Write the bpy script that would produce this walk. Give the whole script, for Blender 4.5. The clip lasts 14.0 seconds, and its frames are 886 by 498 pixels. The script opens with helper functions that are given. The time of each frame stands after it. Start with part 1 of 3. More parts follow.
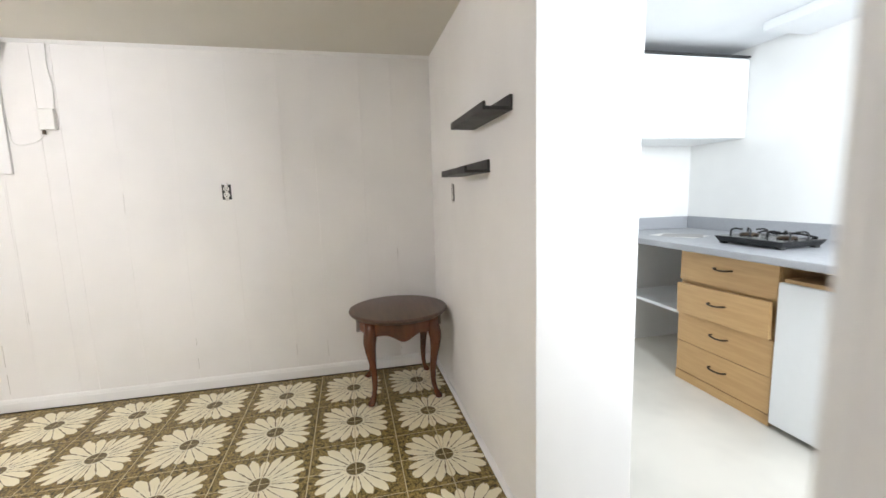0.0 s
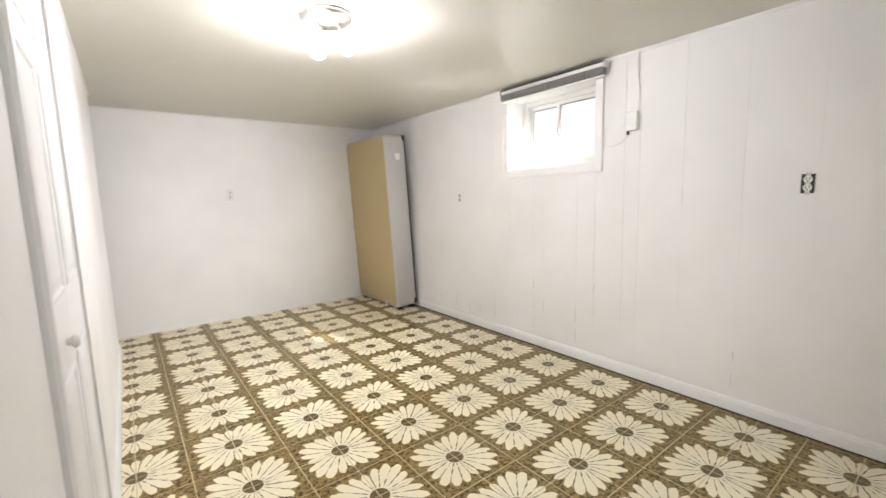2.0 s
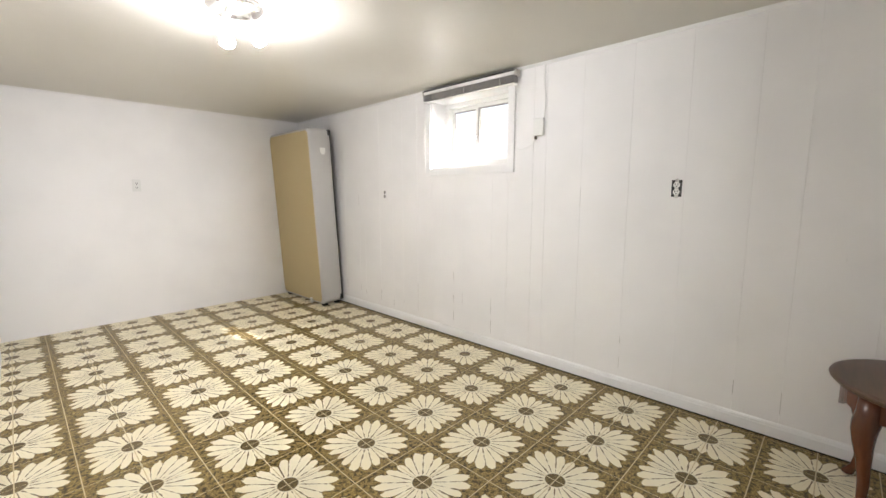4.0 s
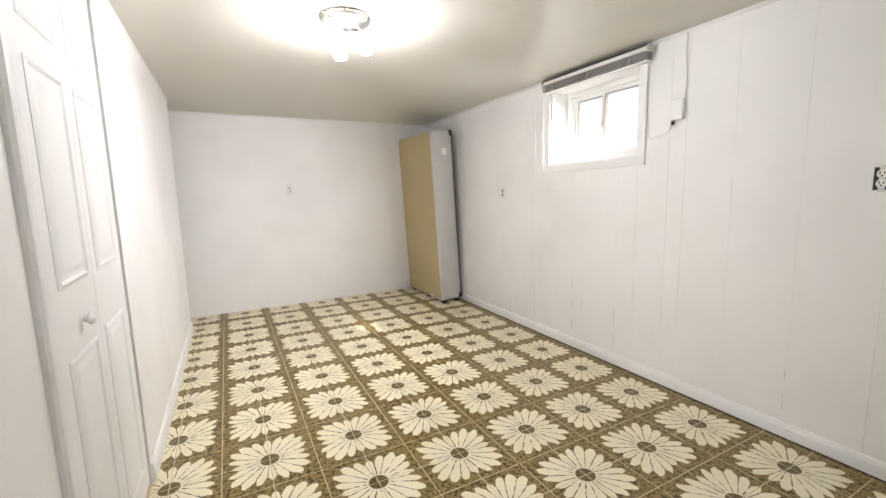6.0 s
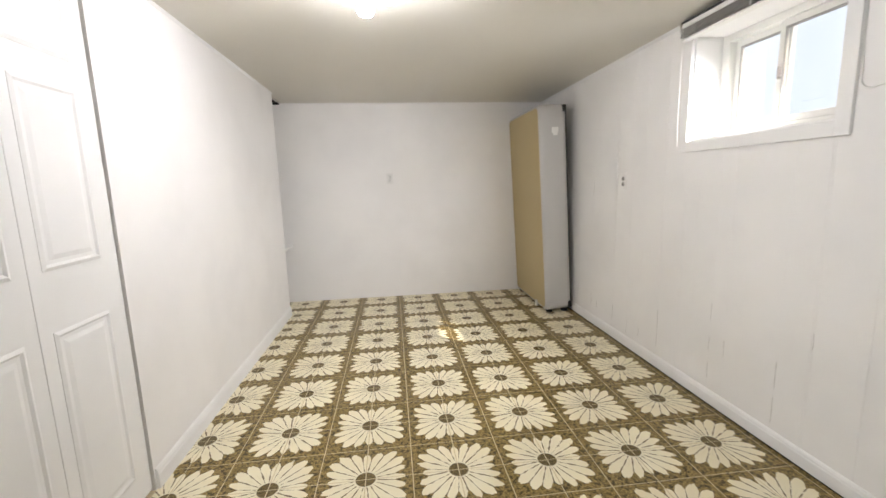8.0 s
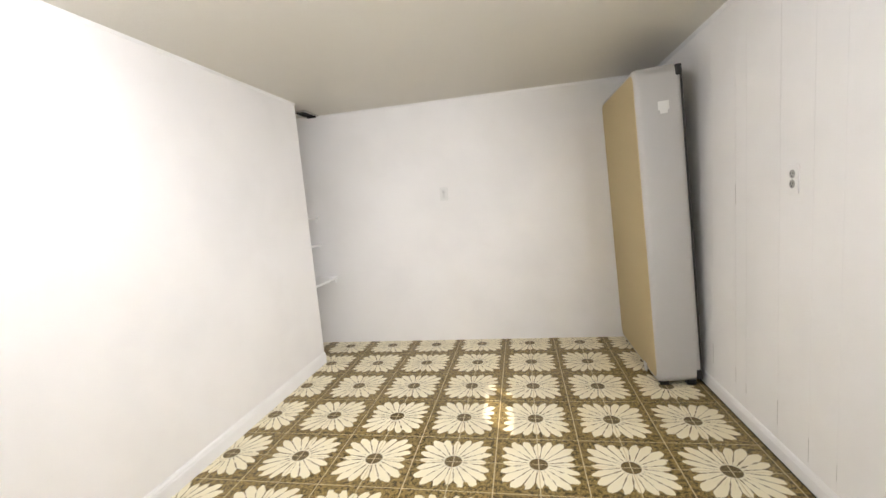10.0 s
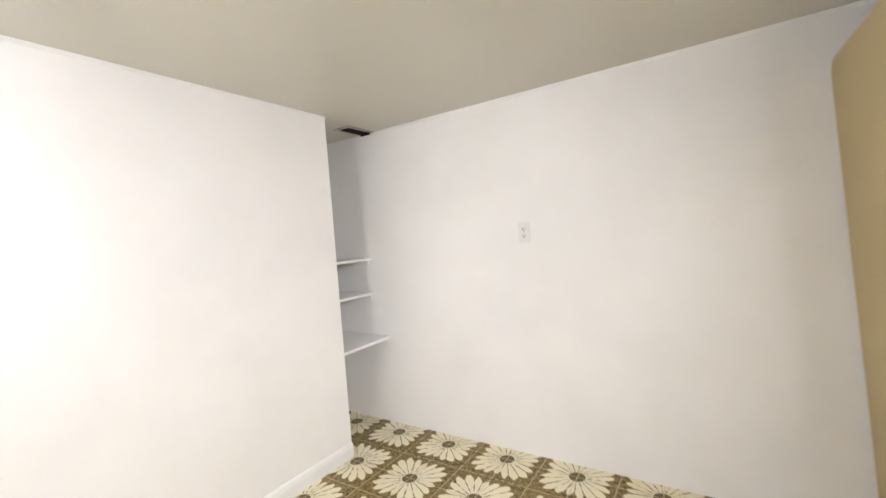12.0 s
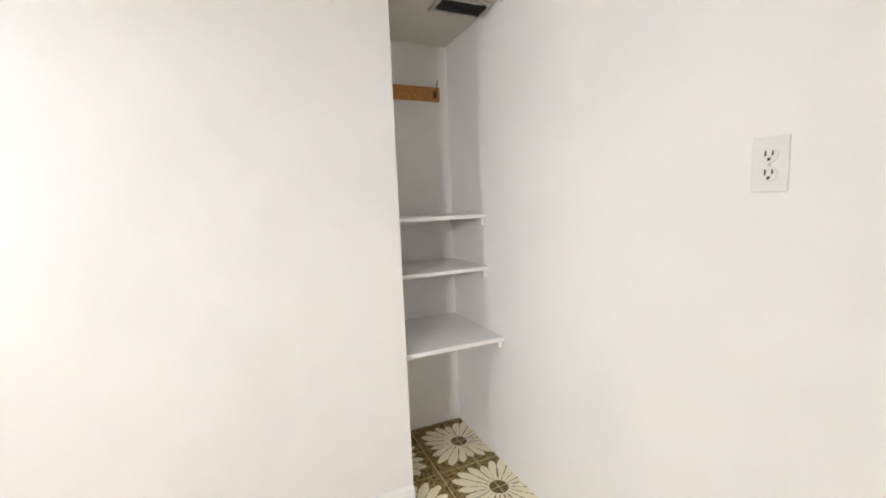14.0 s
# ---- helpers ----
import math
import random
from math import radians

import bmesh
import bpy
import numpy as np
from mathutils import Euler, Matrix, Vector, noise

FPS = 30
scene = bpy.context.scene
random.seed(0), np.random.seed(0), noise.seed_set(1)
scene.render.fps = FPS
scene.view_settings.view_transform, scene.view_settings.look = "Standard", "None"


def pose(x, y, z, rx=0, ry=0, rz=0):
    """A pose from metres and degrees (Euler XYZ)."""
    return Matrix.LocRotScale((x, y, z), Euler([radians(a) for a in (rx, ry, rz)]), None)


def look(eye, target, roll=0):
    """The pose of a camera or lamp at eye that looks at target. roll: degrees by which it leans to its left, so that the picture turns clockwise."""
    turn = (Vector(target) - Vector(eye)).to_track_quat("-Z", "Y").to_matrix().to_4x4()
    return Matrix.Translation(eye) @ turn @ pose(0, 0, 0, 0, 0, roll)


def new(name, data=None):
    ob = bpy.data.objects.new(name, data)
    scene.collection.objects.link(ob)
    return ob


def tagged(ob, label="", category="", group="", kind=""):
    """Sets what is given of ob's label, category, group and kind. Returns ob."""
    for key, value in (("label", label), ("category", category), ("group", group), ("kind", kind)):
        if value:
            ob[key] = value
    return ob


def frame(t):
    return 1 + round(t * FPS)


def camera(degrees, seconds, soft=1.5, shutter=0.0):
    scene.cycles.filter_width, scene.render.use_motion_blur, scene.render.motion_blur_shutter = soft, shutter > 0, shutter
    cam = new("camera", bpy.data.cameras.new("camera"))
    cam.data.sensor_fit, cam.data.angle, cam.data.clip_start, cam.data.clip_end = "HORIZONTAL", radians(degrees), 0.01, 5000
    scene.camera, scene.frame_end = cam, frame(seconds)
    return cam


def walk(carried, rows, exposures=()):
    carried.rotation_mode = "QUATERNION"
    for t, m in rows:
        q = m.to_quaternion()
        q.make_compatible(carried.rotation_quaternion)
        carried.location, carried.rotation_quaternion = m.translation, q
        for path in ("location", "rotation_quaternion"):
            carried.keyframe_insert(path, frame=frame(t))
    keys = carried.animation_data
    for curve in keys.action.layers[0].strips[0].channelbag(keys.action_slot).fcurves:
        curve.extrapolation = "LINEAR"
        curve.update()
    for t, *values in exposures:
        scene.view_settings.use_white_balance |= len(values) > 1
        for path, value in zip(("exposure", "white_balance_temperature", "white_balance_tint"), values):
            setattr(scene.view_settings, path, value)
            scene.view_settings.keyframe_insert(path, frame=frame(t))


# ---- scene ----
cam = camera(94.0, 14.0, shutter=0.25)
PATH = [
    (0, (-0.945, -2.474, 1.211), (0.99, -2.905, 0.944), -1.7),
    (0.5, (-0.788, -2.426, 1.257), (1.189, -2.594, 1.012), -0.2),
    (1, (-0.658, -2.388, 1.244), (1.239, -1.795, 1.021), -0.2),
    (1.5, (-0.675, -2.316, 1.218), (0.875, -1.069, 1.014), -0.2),
    (2, (-0.740, -2.259, 1.239), (0.466, -0.684, 0.99), -1.5),
    (2.5, (-0.788, -2.244, 1.246), (0.346, -0.618, 0.986), -1.5),
    (3, (-0.824, -2.261, 1.241), (0.476, -0.766, 0.979), -0.5),
    (3.2, (-0.827, -2.289, 1.228), (0.609, -0.922, 0.963), -0.1),
    (5.3, (-0.454, -2.519, 1.236), (0.855, -1.025, 1.001), 0.2),
    (5.5, (-0.508, -2.43, 1.252), (0.659, -0.825, 0.998), -0.7),
    (6, (-0.488, -2.418, 1.246), (0.423, -0.659, 0.974), -1.4),
    (6.5, (-0.403, -2.372, 1.25), (0.447, -0.583, 0.974), -1.7),
    (7, (-0.241, -2.242, 1.253), (0.495, -0.404, 0.969), -1.9),
    (7.5, (-0.064, -2.14, 1.251), (0.468, -0.236, 0.948), -2.1),
    (8, (0.169, -2.041, 1.252), (0.402, -0.08, 0.937), -1.6),
    (8.2, (0.229, -1.996, 1.233), (0.344, -0.024, 0.919), -1.8),
    (10.3, (0.928, -0.867, 1.273), (0.511, 1.076, 1.045), -4.3),
    (10.5, (1.017, -0.774, 1.293), (0.567, 1.16, 1.054), -3.8),
    (11, (1.126, -0.473, 1.313), (0.516, 1.413, 1.046), -4.5),
    (11.5, (1.106, -0.134, 1.294), (0.273, 1.677, 1.126), -4.7),
    (12, (1.066, 0.293, 1.335), (-0.029, 1.966, 1.269), -4.3),
    (12.5, (0.989, 0.646, 1.352), (-0.324, 2.154, 1.317), -4.4),
    (13, (0.859, 1.046, 1.338), (-0.634, 2.376, 1.329), -4.0),
    (13.5, (0.736, 1.382, 1.34), (-0.956, 2.449, 1.316), -3.2),
    (14, (0.685, 1.559, 1.26), (-1.137, 2.354, 1.049), -2.4),
]
walk(cam, [(t, look(eye, target, roll)) for t, eye, target, roll in PATH], exposures=((0, 2.0), (1, 2.1), (1.6, 1.92), (2.5, 1.82), (5.5, 1.79), (8.2, 1.53), (10.3, 1.88), (12, 1.98), (14, 1.95)))

# ---- light ----
world = bpy.data.worlds.new("sky")
scene.world = world
world.use_nodes = True
wn = world.node_tree
sky = wn.nodes.new("ShaderNodeTexSky")
sky.sky_type = "NISHITA"
sky.sun_disc = False
SUN_DIR = Vector((-1.44, 1.60, -1.78)).normalized()
sky.sun_elevation = math.asin(-SUN_DIR.z)
sky.sun_rotation = math.atan2(-SUN_DIR.x, -SUN_DIR.y)
wn.links.new(sky.outputs[0], wn.nodes["Background"].inputs[0])
wn.nodes["Background"].inputs[1].default_value = 0.05

sun = new("sun", bpy.data.lights.new("sun", "SUN"))
sun.data.energy, sun.data.angle, sun.data.color = 2.0, radians(0.6), (1.0, 0.93, 0.82)
sun.matrix_world = look((6, -4, 8), Vector((6, -4, 8)) + SUN_DIR)


def area(name, m, w, h, watts, color, spread=180):
    lamp = new(name, bpy.data.lights.new(name, "AREA"))
    lamp.data.shape, lamp.data.size, lamp.data.size_y = "RECTANGLE", w, h
    lamp.data.energy, lamp.data.color = watts, color
    lamp.data.spread = radians(spread)
    lamp.matrix_world = m
    return lamp


area("window_daylight", look((1.97, -0.24, 1.71), (1.07, 0.51, 1.28)), 0.36, 0.34, 4.4, (0.95, 0.95, 1.0), 96)
# Invented lamp that brightens the kitchen; no window is known there.
area("kitchen_fill_lamp", look((-0.90, -4.15, 1.55), (1.0, -4.25, 1.2)), 0.9, 0.9, 11.0, (0.88, 0.94, 1.0), 150)
# Added fill light for the hall side, not a known source.
area("hall_fill_lamp", look((-2.06, -3.05, 1.6), (0.5, -3.05, 1.45)), 0.66, 0.86, 0.9, (0.95, 0.97, 1.0))

# ---- materials ----


class G:
    """A small builder of node trees."""

    def __init__(self, name, rough=0.5, metal=0.0):
        self.mat = bpy.data.materials.new(name)
        self.mat.use_nodes = True
        self.nt = self.mat.node_tree
        self.bsdf = self.nt.nodes["Principled BSDF"]
        self.set("Roughness", rough)
        self.set("Metallic", metal)

    def put(self, sock, v):
        if isinstance(v, bpy.types.NodeSocket):
            self.nt.links.new(v, sock)
        elif isinstance(v, (tuple, list)) and len(v) == 3 and sock.type == "RGBA":
            sock.default_value = (*v, 1)
        else:
            sock.default_value = v

    def set(self, key, v):
        self.put(self.bsdf.inputs[key], v)

    def m(self, op, a, b=0.0, c=0.0):
        n = self.nt.nodes.new("ShaderNodeMath")
        n.operation = op
        for s, v in zip(n.inputs, (a, b, c)):
            self.put(s, v)
        return n.outputs[0]

    def pos(self):
        return self.nt.nodes.new("ShaderNodeNewGeometry").outputs["Position"]

    def obj(self):
        return self.nt.nodes.new("ShaderNodeTexCoord").outputs["Object"]

    def rand(self):
        return self.nt.nodes.new("ShaderNodeObjectInfo").outputs["Random"]

    def xyz(self, v):
        n = self.nt.nodes.new("ShaderNodeSeparateXYZ")
        self.put(n.inputs[0], v)
        return n.outputs[0], n.outputs[1], n.outputs[2]

    def stretch(self, v, s):
        n = self.nt.nodes.new("ShaderNodeMapping")
        self.put(n.inputs[0], v)
        n.inputs["Scale"].default_value = s
        return n.outputs[0]

    def noise(self, v, scale, detail=4, rough=0.55):
        n = self.nt.nodes.new("ShaderNodeTexNoise")
        self.put(n.inputs["Vector"], v)
        n.inputs["Scale"].default_value, n.inputs["Detail"].default_value = scale, detail
        n.inputs["Roughness"].default_value = rough
        return n.outputs["Fac"]

    def mix(self, f, a, b):
        n = self.nt.nodes.new("ShaderNodeMix")
        n.data_type = "RGBA"
        self.put(n.inputs[0], f)
        self.put(n.inputs[6], a)
        self.put(n.inputs[7], b)
        return n.outputs[2]

    def step(self, v, lo, hi, a=0.0, b=1.0):
        n = self.nt.nodes.new("ShaderNodeMapRange")
        n.interpolation_type = "SMOOTHSTEP"
        for s, x in zip(n.inputs, (v, lo, hi, a, b)):
            self.put(s, x)
        return n.outputs[0]

    def bump(self, h, dist, strength=1.0):
        n = self.nt.nodes.new("ShaderNodeBump")
        n.inputs["Strength"].default_value, n.inputs["Distance"].default_value = strength, dist
        self.put(n.inputs["Height"], h)
        self.put(self.bsdf.inputs["Normal"], n.outputs[0])


def paint(name, color, rough=0.5, dirt=0.06, relief=0.0012, marks=0.0):
    """Painted plaster or board: soft blotches, roller grain, a few scuffs."""
    g = G(name, rough)
    p = g.pos()
    big = g.noise(p, 1.7, 3)
    fine = g.noise(p, 180, 2)
    dark = tuple(c * (1 - dirt * 2) for c in color)
    col = g.mix(g.step(big, 0.35, 0.75), color, dark)
    if marks:
        scuff = g.noise(g.stretch(p, (9, 9, 0.9)), 3.2, 6, 0.65)
        col = g.mix(g.step(scuff, 0.70, 0.78, 0.0, marks), col, tuple(c * 0.62 for c in color))
    g.set("Base Color", col)
    g.set("Roughness", g.step(big, 0.3, 0.7, rough - 0.07, rough + 0.07))
    g.bump(g.m("ADD", g.m("MULTIPLY", fine, 0.35), g.noise(p, 14, 4)), relief, 0.5)
    return g.mat


def ceiling_paint():
    """Cream oil paint with a soft sheen over uneven plaster, trowelled across the room."""
    g = G("cream_ceiling_paint", 0.3)
    p = g.pos()
    g.set("Base Color", g.mix(g.noise(p, 2.2, 5), (0.665, 0.632, 0.555), (0.62, 0.588, 0.51)))
    g.set("Roughness", 0.34)
    g.bump(g.m("ADD", g.m("MULTIPLY", g.noise(p, 180, 2), 0.35), g.noise(p, 11, 4)), 0.004, 0.5)
    return g.mat


def plain(name, color, rough=0.5, metal=0.0, grain=0.08, scale=60):
    g = G(name, rough, metal)
    n = g.noise(g.obj(), scale, 3)
    g.set("Base Color", g.mix(n, tuple(c * (1 - grain) for c in color), tuple(min(1, c * (1 + grain)) for c in color)))
    g.set("Roughness", g.step(g.noise(g.obj(), scale / 6, 3), 0.3, 0.7, max(0.02, rough - 0.06), rough + 0.06))
    return g.mat


def wood(name, a, b, rough, scale=(3, 40, 40)):
    g = G(name, rough)
    v = g.stretch(g.obj(), scale)
    n = g.noise(v, 1.6, 6, 0.6)
    g.set("Base Color", g.mix(g.step(n, 0.3, 0.72), a, b))
    g.bump(n, 0.0006, 0.4)
    return g.mat


def daisy_tile():
    """Olive tile that carries a quarter of a large cream daisy; four tiles make a flower."""
    g = G("daisy_tile", 0.3)
    g.set("Specular IOR Level", 0.32)
    p = g.pos()
    x, y, z = g.xyz(p)
    T = 0.406
    wob = g.m("MULTIPLY", g.m("SUBTRACT", g.noise(p, 26, 3), 0.5), 0.022)
    u = g.m("SUBTRACT", g.m("FLOORED_MODULO", g.m("ADD", x, T / 2 + 40 * T), T), T / 2)
    v = g.m("SUBTRACT", g.m("FLOORED_MODULO", g.m("ADD", y, T / 2 + 40 * T), T), T / 2)
    r = g.m("SQRT", g.m("ADD", g.m("MULTIPLY", u, u), g.m("MULTIPLY", v, v)))
    a = g.m("ADD", g.m("ARCTAN2", v, u), g.m("MULTIPLY", wob, 2.2))
    # twenty petals, longer towards the corners, with fine dark lines between them
    k = g.m("FRACT", g.m("ADD", g.m("MULTIPLY", a, 20 / (2 * math.pi)), 20.5))
    d = g.m("MULTIPLY", g.m("ABSOLUTE", g.m("SUBTRACT", k, 0.5)), 2.0)
    tip = g.m("POWER", d, 1.5)
    turn = g.m("POWER", g.m("ABSOLUTE", g.m("SINE", g.m("MULTIPLY", a, 2.0))), 1.6)
    notch = g.m("MULTIPLY", g.step(d, 0.22, 0.05), 0.006)
    reach = g.m("SUBTRACT", g.m("SUBTRACT", g.m("ADD", 0.166, g.m("MULTIPLY", turn, 0.051)), g.m("MULTIPLY", tip, 0.046)), notch)
    reach = g.m("ADD", reach, g.m("MULTIPLY", wob, 2.4))
    petal = g.step(g.m("SUBTRACT", reach, r), -0.001, 0.002)
    half = g.m("MULTIPLY", g.m("SUBTRACT", 1.0, d), g.m("MULTIPLY", r, math.pi / 20))
    thick = g.m("MULTIPLY", g.step(g.noise(p, 30, 3), 0.3, 0.75), 0.0044)
    gap = g.m("MULTIPLY", g.step(g.m("SUBTRACT", half, thick), 0.0006, -0.0003), g.step(r, 0.044, 0.058))
    vein = g.m("MULTIPLY", g.m("MULTIPLY", g.step(d, 0.10, 0.04), g.step(r, 0.135, 0.10)), 0.14)
    core = g.step(r, 0.0455, 0.041)
    speck = g.noise(p, 120, 4, 0.7)
    blot = g.noise(p, 52, 5, 0.65)
    ground = g.mix(g.step(speck, 0.36, 0.64), (0.130, 0.084, 0.016), (0.40, 0.285, 0.095))
    ground = g.mix(g.step(blot, 0.48, 0.58), ground, (0.058, 0.038, 0.009))
    cream = g.mix(g.noise(p, 8, 3), (0.80, 0.725, 0.51), (0.86, 0.795, 0.60))
    cream = g.mix(g.m("MAXIMUM", g.m("MULTIPLY", gap, 0.9), vein), cream, (0.13, 0.085, 0.03))
    centre = g.mix(g.step(speck, 0.35, 0.65), (0.055, 0.034, 0.009), (0.21, 0.145, 0.045))
    col = g.mix(petal, ground, cream)
    col = g.mix(core, col, centre)
    worn = g.m("MULTIPLY", g.step(g.noise(p, 1.3, 4), 0.5, 0.75), 0.08)
    col = g.mix(worn, col, (0.40, 0.33, 0.20))
    col = g.mix(g.m("MULTIPLY", g.rand(), 0.04), col, (0.30, 0.23, 0.12))
    g.set("Base Color", col)
    g.set("Roughness", g.step(g.noise(p, 5, 4), 0.3, 0.7, 0.30, 0.46))
    g.bump(g.m("ADD", g.m("MULTIPLY", speck, 0.4), g.m("MULTIPLY", petal, 0.6)), 0.0008, 0.5)
    return g.mat


M_WALL = paint("white_wall_paint", (0.86, 0.84, 0.815), 0.50, 0.03, 0.0015)
M_PANEL = paint("white_panel_paint", (0.85, 0.83, 0.805), 0.50, 0.03, 0.0008, 0.3)
M_TRIM = paint("white_trim_paint", (0.85, 0.84, 0.82), 0.42, 0.03, 0.0005)
M_CEIL = ceiling_paint()
M_KITCHEN_WALL = paint("kitchen_wall_paint", (0.84, 0.84, 0.82), 0.5, 0.03)
M_KITCHEN_CEIL = paint("kitchen_ceiling_paint", (0.82, 0.84, 0.86), 0.5, 0.03)
M_TILE = daisy_tile()
M_GROUT = plain("cream_grout", (0.60, 0.50, 0.31), 0.8, 0, 0.2, 50)
M_KFLOOR = paint("pale_vinyl_floor", (0.76, 0.73, 0.66), 0.35, 0.09, 0.0008)
M_CRACK = plain("bare_joint", (0.30, 0.27, 0.23), 0.9, 0, 0.3, 90)
# Near-black colour that stands in for shade in gaps and holes.
M_DARK = plain("near_black_shade", (0.010, 0.009, 0.008), 0.95)
M_BROWN = wood("mahogany_wood", (0.150, 0.047, 0.017), (0.070, 0.021, 0.009), 0.24, (9, 9, 1.2))
M_BROWN_TOP = wood("walnut_table_top", (0.115, 0.062, 0.035), (0.078, 0.040, 0.023), 0.34, (3, 26, 26))
M_OAK = wood("light_maple_laminate", (0.60, 0.385, 0.175), (0.52, 0.32, 0.135), 0.42, (2, 30, 30))
M_PINE = wood("orange_pine", (0.52, 0.24, 0.06), (0.40, 0.17, 0.04), 0.5, (4, 30, 30))
M_BLACK = plain("matt_black_wood", (0.022, 0.020, 0.018), 0.5, 0, 0.2, 40)
M_BLACK_GLOSS = plain("black_enamel", (0.012, 0.012, 0.013), 0.22)
M_IRON = plain("dark_bronze", (0.07, 0.05, 0.035), 0.35, 0.8)
M_PLASTIC = plain("white_plastic", (0.78, 0.77, 0.73), 0.35, 0, 0.02)
M_OUTLET = plain("ivory_outlet_plastic", (0.73, 0.72, 0.69), 0.35, 0, 0.02)
M_SOCKET = plain("worn_grey_plastic", (0.36, 0.345, 0.32), 0.5)
M_SLOT = plain("outlet_slots", (0.03, 0.03, 0.03), 0.6)
M_STEEL = plain("brushed_nickel", (0.62, 0.60, 0.56), 0.3, 1.0)
M_SLAT = plain("grey_blind_slats", (0.33, 0.315, 0.30), 0.4)
M_COUNTER = plain("grey_speckled_laminate", (0.36, 0.37, 0.39), 0.4, 0, 0.25, 220)
M_WHITE_LAM = plain("white_laminate", (0.83, 0.85, 0.86), 0.35, 0, 0.02, 20)
M_FABRIC = G("grey_woven_fabric", 0.9)
_n = M_FABRIC.noise(M_FABRIC.obj(), 420, 2)
_b = M_FABRIC.noise(M_FABRIC.obj(), 5, 4)
M_FABRIC.set("Base Color", M_FABRIC.mix(_b, M_FABRIC.mix(_n, (0.44, 0.425, 0.405), (0.60, 0.585, 0.56)), (0.51, 0.495, 0.47)))
M_FABRIC.bump(_n, 0.002, 0.6)
M_FABRIC = M_FABRIC.mat
M_COVER = G("tan_dust_cover", 0.85)
_n = M_COVER.noise(M_COVER.obj(), 300, 2)
_b = M_COVER.noise(M_COVER.obj(), 4, 4)
M_COVER.set("Base Color", M_COVER.mix(_b, M_COVER.mix(_n, (0.46, 0.365, 0.195), (0.55, 0.445, 0.25)), (0.50, 0.40, 0.22)))
M_COVER.bump(_n, 0.0012, 0.5)
M_COVER = M_COVER.mat
_g = G("window_glass", 0.0)
_g.set("Transmission Weight", 1.0)
_g.set("IOR", 1.45)
_g.set("Base Color", (0.96, 0.98, 1.0))
M_GLASS = _g.mat
_g = G("lit_bulb", 0.3)
_g.set("Base Color", (0.9, 0.9, 0.88))
_g.set("Emission Color", (0.94, 0.935, 1.0))
_g.set("Emission Strength", 116.0)
M_BULB = _g.mat
# Emission and soft bands put outdoor brightness into the backdrop's colour.
_g = G("glowing_backdrop", 1.0)
_g.set("Base Color", (0.6, 0.62, 0.62))
_p = _g.noise(_g.stretch(_g.pos(), (1, 1, 0.35)), 0.12, 3)
_g.set("Emission Color", _g.mix(_g.step(_p, 0.35, 0.65), (0.84, 0.87, 0.98), (0.96, 0.97, 1.0)))
_g.set("Emission Strength", 0.34)
M_OUT = _g.mat
_g = G("gravel_ground", 0.95)
_p = _g.pos()
_g.set("Base Color", _g.mix(_g.noise(_p, 40, 4), (0.12, 0.12, 0.11), (0.26, 0.26, 0.25)))
_g.bump(_g.noise(_p, 60, 3), 0.01)
M_GRAVEL = _g.mat

# ---- mesh helpers ----


def mesh_of(name, bm, mat, smooth=False, bevel=0.0, seg=2):
    if bevel:
        bmesh.ops.bevel(bm, geom=list(bm.edges), offset=bevel, segments=seg, profile=0.5, affect="EDGES", clamp_overlap=True)
    bmesh.ops.recalc_face_normals(bm, faces=list(bm.faces))
    me = bpy.data.meshes.new(name)
    bm.to_mesh(me)
    bm.free()
    me.materials.append(mat)
    if smooth:
        me.shade_smooth()
    return me


def add_box(bm, lo, hi):
    c = [(a + b) / 2 for a, b in zip(lo, hi)]
    s = [b - a for a, b in zip(lo, hi)]
    return bmesh.ops.create_cube(bm, size=1, matrix=Matrix.Translation(c) @ Matrix.Diagonal((*s, 1)))["verts"]


def boxes(name, list_of, mat, bevel=0.0, parent=None, seg=2, smooth=False):
    """One mesh of several boxes (lo, hi)."""
    bm = bmesh.new()
    for lo, hi in list_of:
        add_box(bm, lo, hi)
    ob = new(name, mesh_of(name, bm, mat, smooth, bevel, seg))
    ob.parent = parent
    return ob


def lathe(bm, profile, n=24, m=Matrix()):
    """Turn (radius, z) pairs about z, closed at both ends."""
    rings = []
    for r, z in profile:
        rings.append([bm.verts.new(m @ Vector((r * math.cos(2 * math.pi * i / n), r * math.sin(2 * math.pi * i / n), z))) for i in range(n)])
    for a, b in zip(rings, rings[1:]):
        for i in range(n):
            bm.faces.new((a[i], a[(i + 1) % n], b[(i + 1) % n], b[i]))
    bm.faces.new(rings[0][::-1])
    bm.faces.new(rings[-1])


def turned(name, profile, mat, m=Matrix(), parent=None, n=24):
    bm = bmesh.new()
    lathe(bm, profile, n, m)
    ob = new(name, mesh_of(name, bm, mat))
    for f in ob.data.polygons:
        f.use_smooth = len(f.vertices) == 4
    ob.parent = parent
    return ob


def tube(name, points, radius, mat, parent=None, n=8):
    """A round cord through points."""
    cu = bpy.data.curves.new(name, "CURVE")
    cu.dimensions, cu.bevel_depth, cu.bevel_resolution = "3D", radius, 2
    sp = cu.splines.new("BEZIER")
    sp.bezier_points.add(len(points) - 1)
    for b, p in zip(sp.bezier_points, points):
        b.co = p
        b.handle_left_type = b.handle_right_type = "AUTO"
    cu.use_fill_caps = True
    tmp = bpy.data.objects.new(name, cu)
    me = bpy.data.meshes.new_from_object(tmp)
    bpy.data.objects.remove(tmp)
    bpy.data.curves.remove(cu)
    me.materials.append(mat)
    ob = new(name, me)
    ob.parent = parent
    return ob


